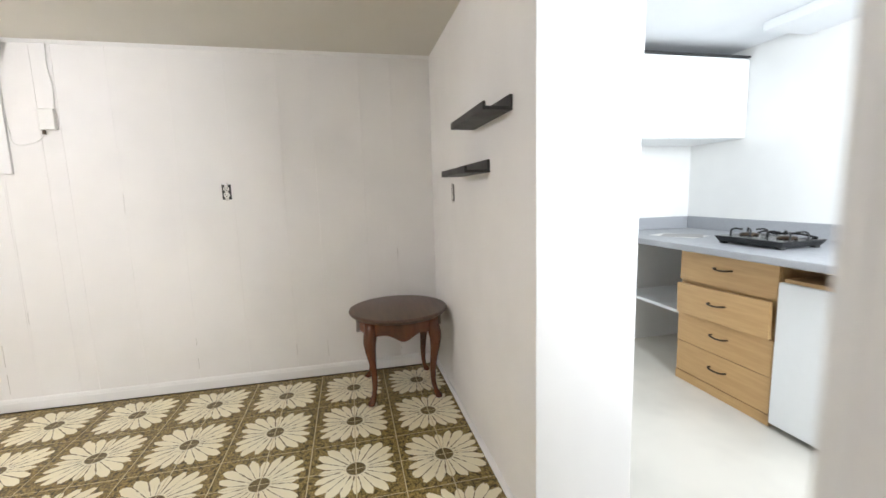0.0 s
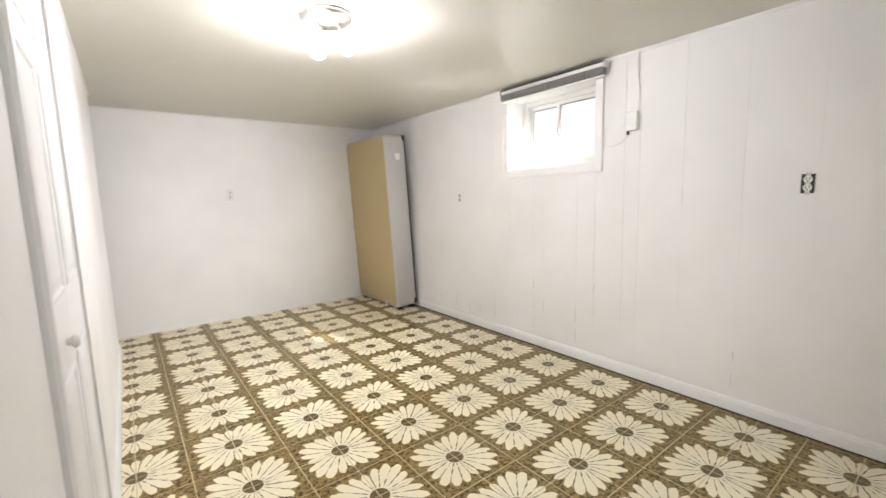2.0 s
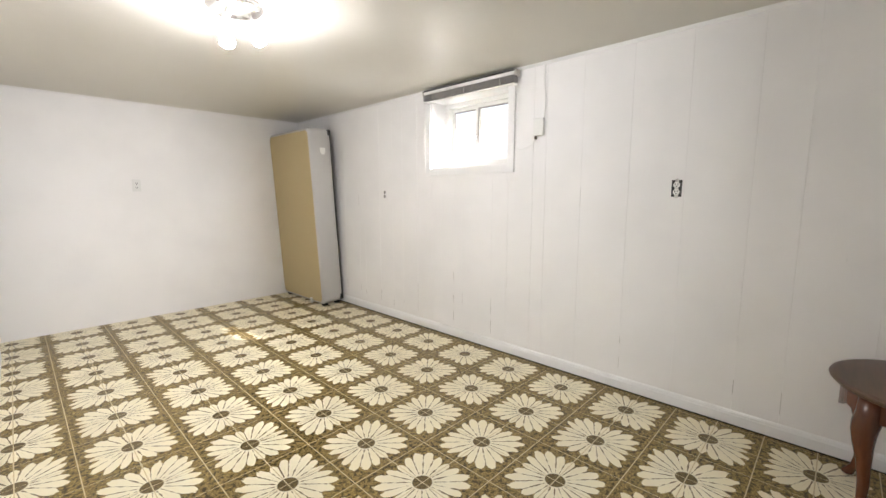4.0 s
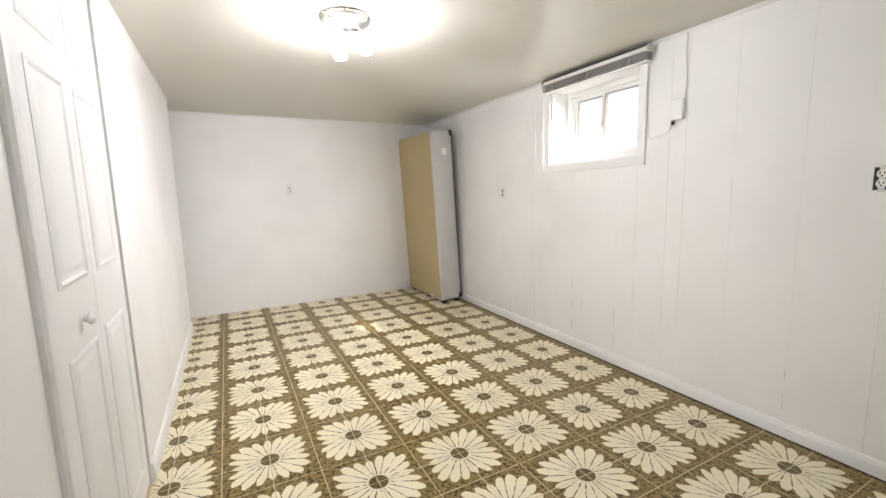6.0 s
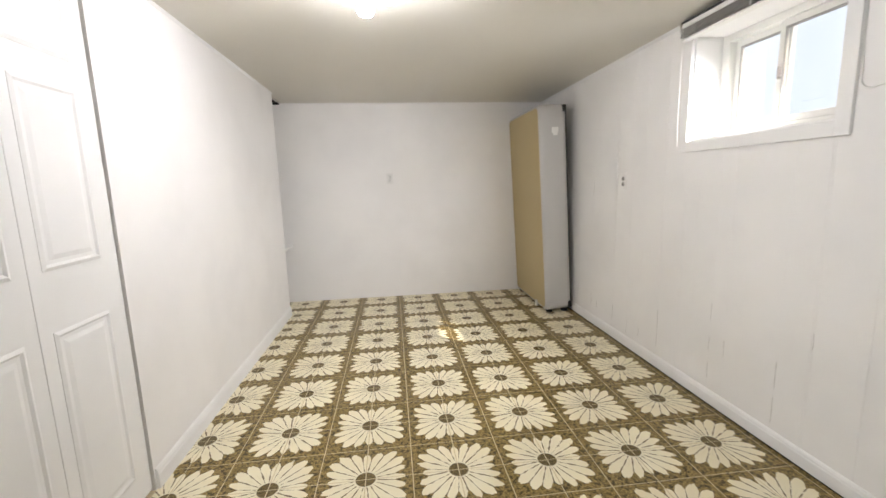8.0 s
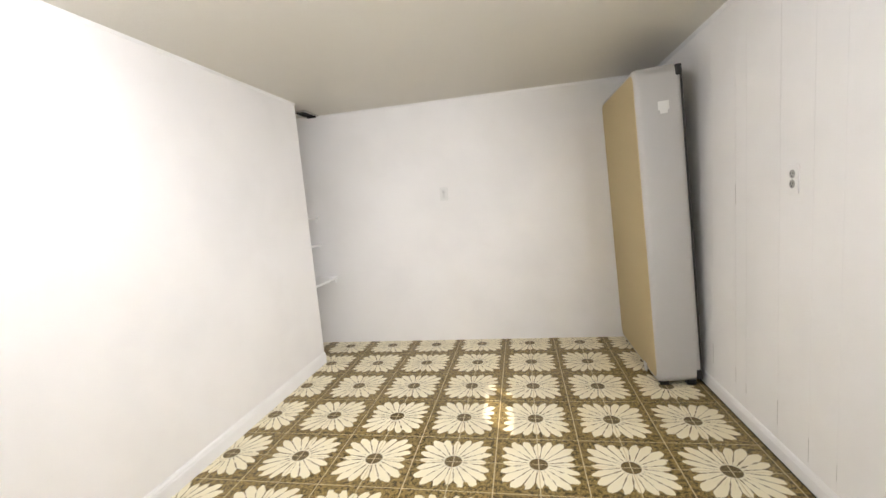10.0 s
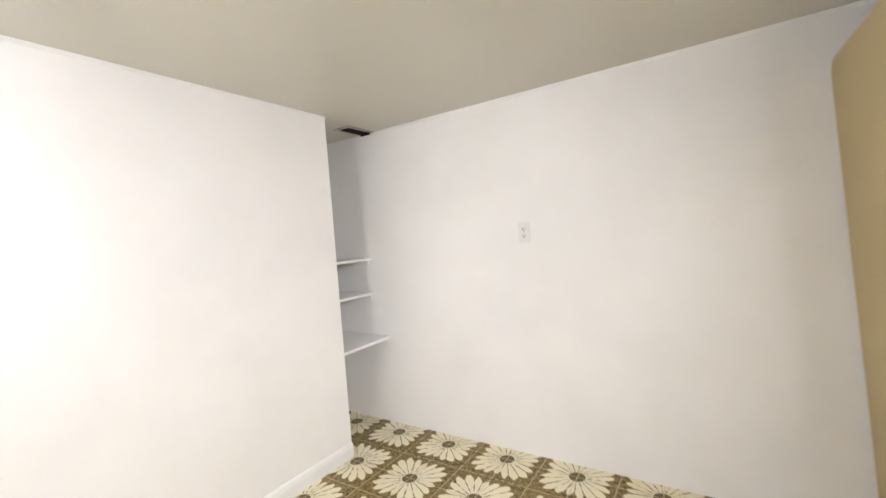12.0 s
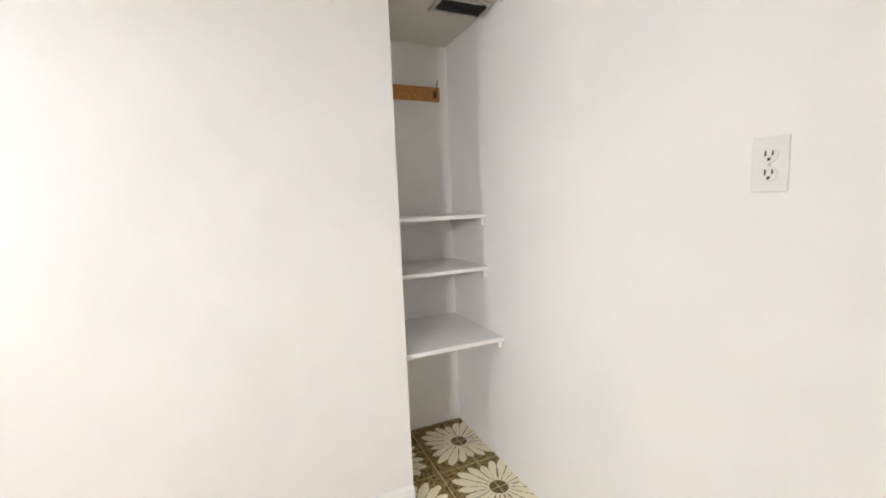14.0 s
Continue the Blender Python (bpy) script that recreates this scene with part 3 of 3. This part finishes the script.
def box_spring():
    root = empty("box_spring", pose(1.828, 2.075, 0.0, 0, -2.9, 0))
    tagged(root, "grey box spring with tan dust cover stood on end", "mattress")
    w, th, h = 0.465, 0.250, 1.90
    z0 = 0.030
    # grey upholstered shell with rounded corners
    bm = bmesh.new()
    out = []
    r = 0.055
    for cy, cz, a0 in ((w - r, z0 + h - r, 0), (-w + r, z0 + h - r, 90), (-w + r, z0 + r, 180), (w - r, z0 + r, 270)):
        for i in range(6):
            a = radians(a0 + 18 * i)
            out.append((cy + r * math.cos(a), cz + r * math.sin(a)))
    prof = ((0.0, 0.016), (-0.010, 0.004), (-0.03, 0.0), (-th + 0.03, 0.0), (-th + 0.010, 0.004), (-th, 0.014))
    rings = []
    for x, ins in prof:
        ring = []
        for y, z in out:
            dy = -ins if y > 0 else ins
            dz = -ins if z > z0 + h / 2 else ins
            wob = 0.004 * noise.noise((x * 6, y * 5, z * 5))
            ring.append(bm.verts.new((x, y + dy + wob, z + dz)))
        rings.append(ring)
    n = len(out)
    for a, b in zip(rings, rings[1:]):
        for i in range(n):
            bm.faces.new((a[i], a[(i + 1) % n], b[(i + 1) % n], b[i]))
    bm.faces.new(rings[0])
    bm.faces.new(rings[-1])
    shell = new("border", mesh_of("border", bm, M_FABRIC, True))
    shell.parent = root
    # tan cover on the face towards the room
    bm = bmesh.new()
    vs = []
    for x in (-th + 0.002, -th - 0.0025):
        vs.append([bm.verts.new((x, y * 0.955, z0 + h / 2 + (z - z0 - h / 2) * 0.972)) for y, z in out])
    for i in range(n):
        bm.faces.new((vs[0][i], vs[0][(i + 1) % n], vs[1][(i + 1) % n], vs[1][i]))
    bm.faces.new(vs[1])
    cover = new("dust_cover", mesh_of("dust_cover", bm, M_COVER))
    cover.parent = root
    for z in (z0 + 0.02, z0 + h - 0.075):
        boxes("corner_guard", [((-0.030, -w - 0.004, z), (0.004, -w + 0.05, z + 0.060))], M_BLACK, 0.006, root, 3)
    # Black strip painted in for the shadow between box spring and wall.
    boxes("wall_gap_shade", [((-0.004, -w + 0.004, z0 + 0.07), (0.006, -w + 0.03, z0 + h - 0.07))], M_BLACK, 0.003, root)
    for x in (-th + 0.02, -0.075):
        for y in (-w + 0.03, w - 0.08):
            boxes("foot", [((x, y, 0.002), (x + 0.052, y + 0.05, z0 + 0.004))], M_BLACK, 0.004, root)
    tag = boxes("label", [((-0.135, -w - 0.004, 1.675), (-0.075, -w - 0.0015, 1.725)), ((-0.125, -w - 0.006, 1.655), (-0.085, -w - 0.003, 1.690))], M_PLASTIC, 0, root)
    boxes("paper_tab", [((-th - 0.010, -w + 0.22, 0.02), (-th - 0.004, -w + 0.27, 0.075))], M_PLASTIC, 0, root)
    return root


box_spring()


def nook_shelf(front, z, t=0.018):
    root = empty("nook_shelf", pose(NX, NY, z))
    tagged(root, "white painted board shelf built into the nook", "shelf", "nook shelves")
    boxes("board", [((0.001, 0.001, -t), (front - NX, FY - NY - 0.001, 0.0))], M_TRIM, 0.002, root)
    boxes("cleat", [((0.001, FY - NY - 0.020, -t - 0.035), (front - NX - 0.02, FY - NY - 0.001, -t)), ((0.001, 0.021, -t - 0.035), (0.020, FY - NY - 0.021, -t))], M_TRIM, 0.002, root)
    return root


nook_shelf(-1.042, 1.210)
nook_shelf(-1.032, 0.958)
nook_shelf(-0.914, 0.641, 0.020)


def hook_rail():
    root = empty("hook_rail", pose(NX, 2.33, 1.852))
    tagged(root, "short orange pine board with a dark coat hook", "hook rail")
    boxes("board", [((0.0, -0.17, -0.036), (0.019, 0.165, 0.036))], M_PINE, 0.002, root)
    tube("hook", [(0.019, 0.135, -0.01), (0.040, 0.135, -0.016), (0.052, 0.135, 0.005), (0.050, 0.136, 0.030), (0.058, 0.137, 0.060)], 0.003, M_IRON, root)
    boxes("hook_plate", [((0.019, 0.127, -0.022), (0.022, 0.143, 0.018))], M_IRON, 0.001, root)
    return root


hook_rail()


def ceiling_vent():
    root = empty("ceiling_vent", pose(-0.985, 2.42, CZ))
    tagged(root, "ceiling duct hole with pale metal rim, its darkness painted black", "vent")
    boxes("rim", [((-0.075, -0.125, -0.006), (-0.055, 0.118, 0.003)), ((0.045, -0.125, -0.006), (0.065, 0.118, 0.003)),
                  ((-0.055, -0.125, -0.006), (0.045, -0.105, 0.003)), ((-0.055, 0.100, -0.006), (0.045, 0.118, 0.003))], M_STEEL, 0.001, root)
    # Flat plate and damper coloured near-black for the shade inside the duct.
    boxes("duct", [((-0.055, -0.105, -0.002), (0.045, 0.100, 0.003))], M_DARK, 0, root)
    boxes("damper", [((-0.012, -0.105, -0.010), (-0.008, 0.100, -0.002))], M_DARK, 0, root)
    boxes("flap", [((-0.03, 0.085, -0.020), (0.055, 0.092, -0.003))], M_DARK, 0, root)
    return root


ceiling_vent()

# ---- kitchen ----
structure(boxes("floor_kitchen", [((LX, KY, -0.08), (WX + 0.011, SY, -0.001))], M_KFLOOR), "pale worn vinyl kitchen floor", "floor")
CF = -4.465   # face of the drawers


def drawer_unit():
    root = empty("drawer_unit", pose(0.90, CF, 0))
    tagged(root, "light maple four-drawer base unit, one drawer crooked", "cabinet")
    w = 0.305
    boxes("body", [((-w, -0.56, 0.0), (w, -0.02, 0.835))], M_OAK, 0.001, root)
    boxes("plinth", [((-w, -0.02, 0.0), (w, 0.0, 0.055))], M_OAK, 0.001, root)
    for z0, z1, tilt, out in ((0.060, 0.250, 0.0, 0.0), (0.254, 0.443, 0.0, 0.002), (0.446, 0.632, 2.2, 0.030), (0.642, 0.832, 0.0, 0.0)):
        zc = (z0 + z1) / 2
        front = boxes("drawer_front", [((-w + 0.004, -0.019, z0 - zc), (w - 0.004, 0.0, z1 - zc))], M_OAK, 0.0015, root)
        front.matrix_basis = pose(0, out, zc, 0, tilt, -tilt)
        grip = tube("handle", [(-0.052, 0.0, 0.012), (-0.046, 0.022, 0.012), (-0.02, 0.027, 0.008), (0.02, 0.027, 0.008), (0.046, 0.022, 0.012), (0.052, 0.0, 0.012)], 0.0048, M_IRON, front)
    return root


drawer_unit()


def counter():
    root = empty("kitchen_counter", pose(0, KY, 0))
    tagged(root, "grey speckled laminate counter with low backsplash", "counter")
    boxes("worktop", [((-0.30, 0.001, 0.845), (WX - 0.001, 0.80, 0.883))], M_COUNTER, 0.006, root, 3)
    boxes("backsplash", [((-0.30, 0.001, 0.883), (WX - 0.021, 0.020, 0.975)), ((WX - 0.020, 0.001, 0.883), (WX - 0.001, 0.78, 0.975))], M_COUNTER, 0.003, root)
    boxes("end_panel", [((-0.30, 0.02, 0.0), (-0.28, 0.65, 0.845))], M_WHITE_LAM, 0.001, root)
    boxes("shelf_board", [((1.206, 0.02, 0.395), (WX - 0.002, 0.60, 0.415))], M_WHITE_LAM, 0.001, root)
    boxes("lower_rail", [((1.206, 0.02, 0.0), (WX - 0.002, 0.04, 0.09))], M_WHITE_LAM, 0.001, root)
    return root


counter()


def fridge():
    root = empty("under_counter_fridge", pose(0.30, CF + 0.02, 0))
    tagged(root, "small white fridge with wooden board under counter", "fridge")
    boxes("cabinet", [((-0.27, -0.55, 0.02), (0.285, -0.045, 0.745))], M_WHITE_LAM, 0.006, root, 3)
    boxes("door", [((-0.27, -0.043, 0.03), (0.285, 0.0, 0.745))], M_WHITE_LAM, 0.008, root, 3)
    for x in (-0.25, 0.22):
        for y in (-0.52, -0.10):
            boxes("foot", [((x, y, 0.0), (x + 0.04, y + 0.04, 0.022))], M_SLOT, 0.002, root)
    boxes("board", [((-0.27, -0.50, 0.745), (0.27, -0.02, 0.762))], M_OAK, 0.001, root)
    return root


fridge()


def wall_cabinet():
    root = empty("wall_cabinet", pose(WX, KY, 0))
    tagged(root, "white wall cabinet with a painted shade strip on top", "cabinet")
    z0, z1 = 1.52, 2.04
    boxes("body", [((-0.440, 0.002, z0), (-0.001, 1.20, z1))], M_WHITE_LAM, 0.001, root)
    for a, b in ((0.004, 0.60), (0.604, 1.198)):
        boxes("door", [((-0.460, a, z0 + 0.004), (-0.4405, b, z1 - 0.012))], M_WHITE_LAM, 0.002, root)
    # Thin black slab draws the shade between cabinet and ceiling.
    boxes("top_gap_shade", [((-0.464, 0.002, z1), (-0.001, 1.20, z1 + 0.010))], M_SLOT, 0, root)
    boxes("handle", [((-0.468, 0.26, z0 + 0.05), (-0.460, 0.36, z0 + 0.058))], M_PLASTIC, 0.002, root)
    return root


wall_cabinet()


def cooktop():
    root = empty("gas_cooktop", pose(0.83, -4.66, 0.883, 0, 0, 0))
    tagged(root, "black portable two-burner gas cooktop on grey counter", "cooktop")
    bm = bmesh.new()
    for v in add_box(bm, (-0.195, -0.15, 0.010), (0.195, 0.15, 0.045)):
        if v.co.z < 0.02:
            v.co.x *= 0.90
            v.co.y *= 0.88
    tray = new("tray", mesh_of("tray", bm, M_BLACK_GLOSS, False, 0.008, 3))
    tray.parent = root
    for sx in (-1, 1):
        for sy in (-1, 1):
            boxes("foot", [((sx * 0.16 - 0.015, sy * 0.11 - 0.015, 0.0), (sx * 0.16 + 0.015, sy * 0.11 + 0.015, 0.012))], M_SLOT, 0.002, root)
    for sx in (-0.105, 0.105):
        turned("burner", [(0.045, 0.044), (0.045, 0.054), (0.03, 0.060), (0.005, 0.061)], M_IRON, Matrix.Translation((sx, 0, 0)), root)
        for k in range(4):
            a = radians(45 + 90 * k)
            c, s = math.cos(a), math.sin(a)
            tube("grate", [(sx + 0.085 * c, 0.085 * s, 0.045), (sx + 0.078 * c, 0.078 * s, 0.076), (sx + 0.03 * c, 0.03 * s, 0.078)], 0.005, M_BLACK_GLOSS, root)
    tube("hose", [(-0.16, -0.12, 0.050), (-0.06, -0.13, 0.060), (0.06, -0.13, 0.052), (0.15, -0.145, 0.055), (0.23, -0.16, 0.006)], 0.006, M_BLACK_GLOSS, root)
    return root


cooktop()


def papers():
    root = empty("paper_sheets", pose(1.40, -4.62, 0.884, 0, 0, 20))
    tagged(root, "a few loose pale papers on the counter", "paper")
    boxes("sheet", [((-0.15, -0.10, 0.0), (0.15, 0.10, 0.0008))], M_PLASTIC, 0, root)
    s = boxes("sheet", [((-0.14, -0.10, 0.0012), (0.10, 0.09, 0.002))], M_SLAT, 0, root)
    s.rotation_euler = (0, 0, 0.4)
    return root


papers()
structure(boxes("trim_bulkhead", [((-0.60, KY + 0.001, 2.055), (1.05, KY + 0.33, CZ + 0.001))], M_KITCHEN_CEIL, 0.004), "white boxed bulkhead under the kitchen ceiling", "bulkhead")

# ---- pieces of the window wall ----
rng = random.Random(5)
edges = [SY]
while edges[-1] < FY - 0.30:
    edges.append(edges[-1] + rng.choice((0.10, 0.15, 0.20, 0.203, 0.26, 0.30)))
edges.append(FY)


def board(y0, y1, z0, z1):
    bm = bmesh.new()
    g, e = 0.0003, rng.choice((0.0003, 0.0004, 0.0008))
    o = [(WX + 0.0118, y0 + g), (WX + e, y0 + g), (WX, y0 + g + e), (WX, y1 - g - e), (WX + e, y1 - g), (WX + 0.0118, y1 - g)]
    a = [bm.verts.new((x, y, z0)) for x, y in o]
    b = [bm.verts.new((x, y, z1)) for x, y in o]
    for i in range(6):
        bm.faces.new((a[i], a[(i + 1) % 6], b[(i + 1) % 6], b[i]))
    bm.faces.new(a)
    bm.faces.new(b)
    ob = new("board", mesh_of("board", bm, M_PANEL))
    ob.parent = wall_e


for a, b in zip(edges, edges[1:]):
    cuts = sorted({a, b, *[c for c in WIN[:2] if a < c < b]})
    for p, q in zip(cuts, cuts[1:]):
        if p >= WIN[0] - 1e-6 and q <= WIN[1] + 1e-6:
            board(p, q, 0.0, WIN[2])
            board(p, q, WIN[3], CZ)
        else:
            board(p, q, 0.0, CZ)
# short open cracks where the paint has split along the board joints
bm = bmesh.new()
for y in edges[1:-1]:
    for z, p in ((0.10, 0.6), (0.24, 0.3), (0.45, 0.15), (0.75, 0.15), (1.1, 0.1)):
        if rng.random() < p and not (WIN[0] - 0.1 < y < WIN[1] + 0.1 and z > 1.0):
            z0, n = z + rng.uniform(0.0, 0.08), rng.uniform(0.04, 0.13)
            w = rng.uniform(0.0006, 0.0013)
            add_box(bm, (WX - 0.0004, y - w, z0), (WX + 0.002, y + w * 0.6, z0 + n))
cracks = new("crack", mesh_of("crack", bm, M_CRACK))
cracks.parent = wall_e
wall_k = structure(boxes("wall_kitchen_side", [((WX - 0.0005, KY, -0.05), (WX + 0.0118, -3.41, CZ))], M_KITCHEN_WALL), "white painted kitchen side wall", "wall")

# ---- floor tiles ----
S = 0.203
AREAS = [(LX, WX, SY, FY), (NX, LX, NY, FY), (HX, LX, -3.5, -1.5)]
floor = structure(boxes("floor", [
    ((LX, SY, -0.08), (WX + 0.011, FY, -0.0009)), ((NX, NY, -0.08), (LX, FY, -0.0009)), ((HX, -3.5, -0.08), (LX, -1.5, -0.0009)),
    ((LX - 0.66, -1.30, -0.08), (LX, -0.30, -0.0009))], M_GROUT), "olive and cream daisy patterned square tile floor", "floor")
shared = {}
rest = bmesh.new()


def tile_mesh(w, h):
    key = (round(w, 4), round(h, 4))
    if key not in shared:
        bm = bmesh.new()
        tile_into(bm, 0, 0, w, h)
        shared[key] = mesh_of("tile", bm, M_TILE)
    return shared[key]


def tile_into(bm, cx, cy, w, h):
    c = 0.0008
    rings = []
    for ins, z in ((0.0, -0.004), (0.0, -0.0008), (c, 0.0)):
        x, y = w / 2 - ins, h / 2 - ins
        rings.append([bm.verts.new((cx + sx * x, cy + sy * y, z)) for sx, sy in ((-1, -1), (1, -1), (1, 1), (-1, 1))])
    for a, b in zip(rings, rings[1:]):
        for i in range(4):
            bm.faces.new((a[i], a[(i + 1) % 4], b[(i + 1) % 4], b[i]))
    bm.faces.new(rings[-1])


J = 0.0021
count = 0
for ax0, ax1, ay0, ay1 in AREAS:
    for i in range(math.floor(ax0 / S), math.ceil(ax1 / S)):
        for j in range(math.floor(ay0 / S), math.ceil(ay1 / S)):
            x0, x1 = max(ax0, i * S + J), min(ax1, (i + 1) * S - J)
            y0, y1 = max(ay0, j * S + J), min(ay1, (j + 1) * S - J)
            if x1 - x0 < 0.004 or y1 - y0 < 0.004:
                continue
            cx, cy = (x0 + x1) / 2, (y0 + y1) / 2
            if cy > -1.63 and cx > LX and count < 300:
                t = new("tile", tile_mesh(x1 - x0, y1 - y0))
                t.location = (cx, cy, 0)
                t.parent = floor
                count += 1
            else:
                tile_into(rest, cx, cy, x1 - x0, y1 - y0)
more = new("tiles", mesh_of("tiles", rest, M_TILE))
more.parent = floor
tagged(more, kind="stuff")
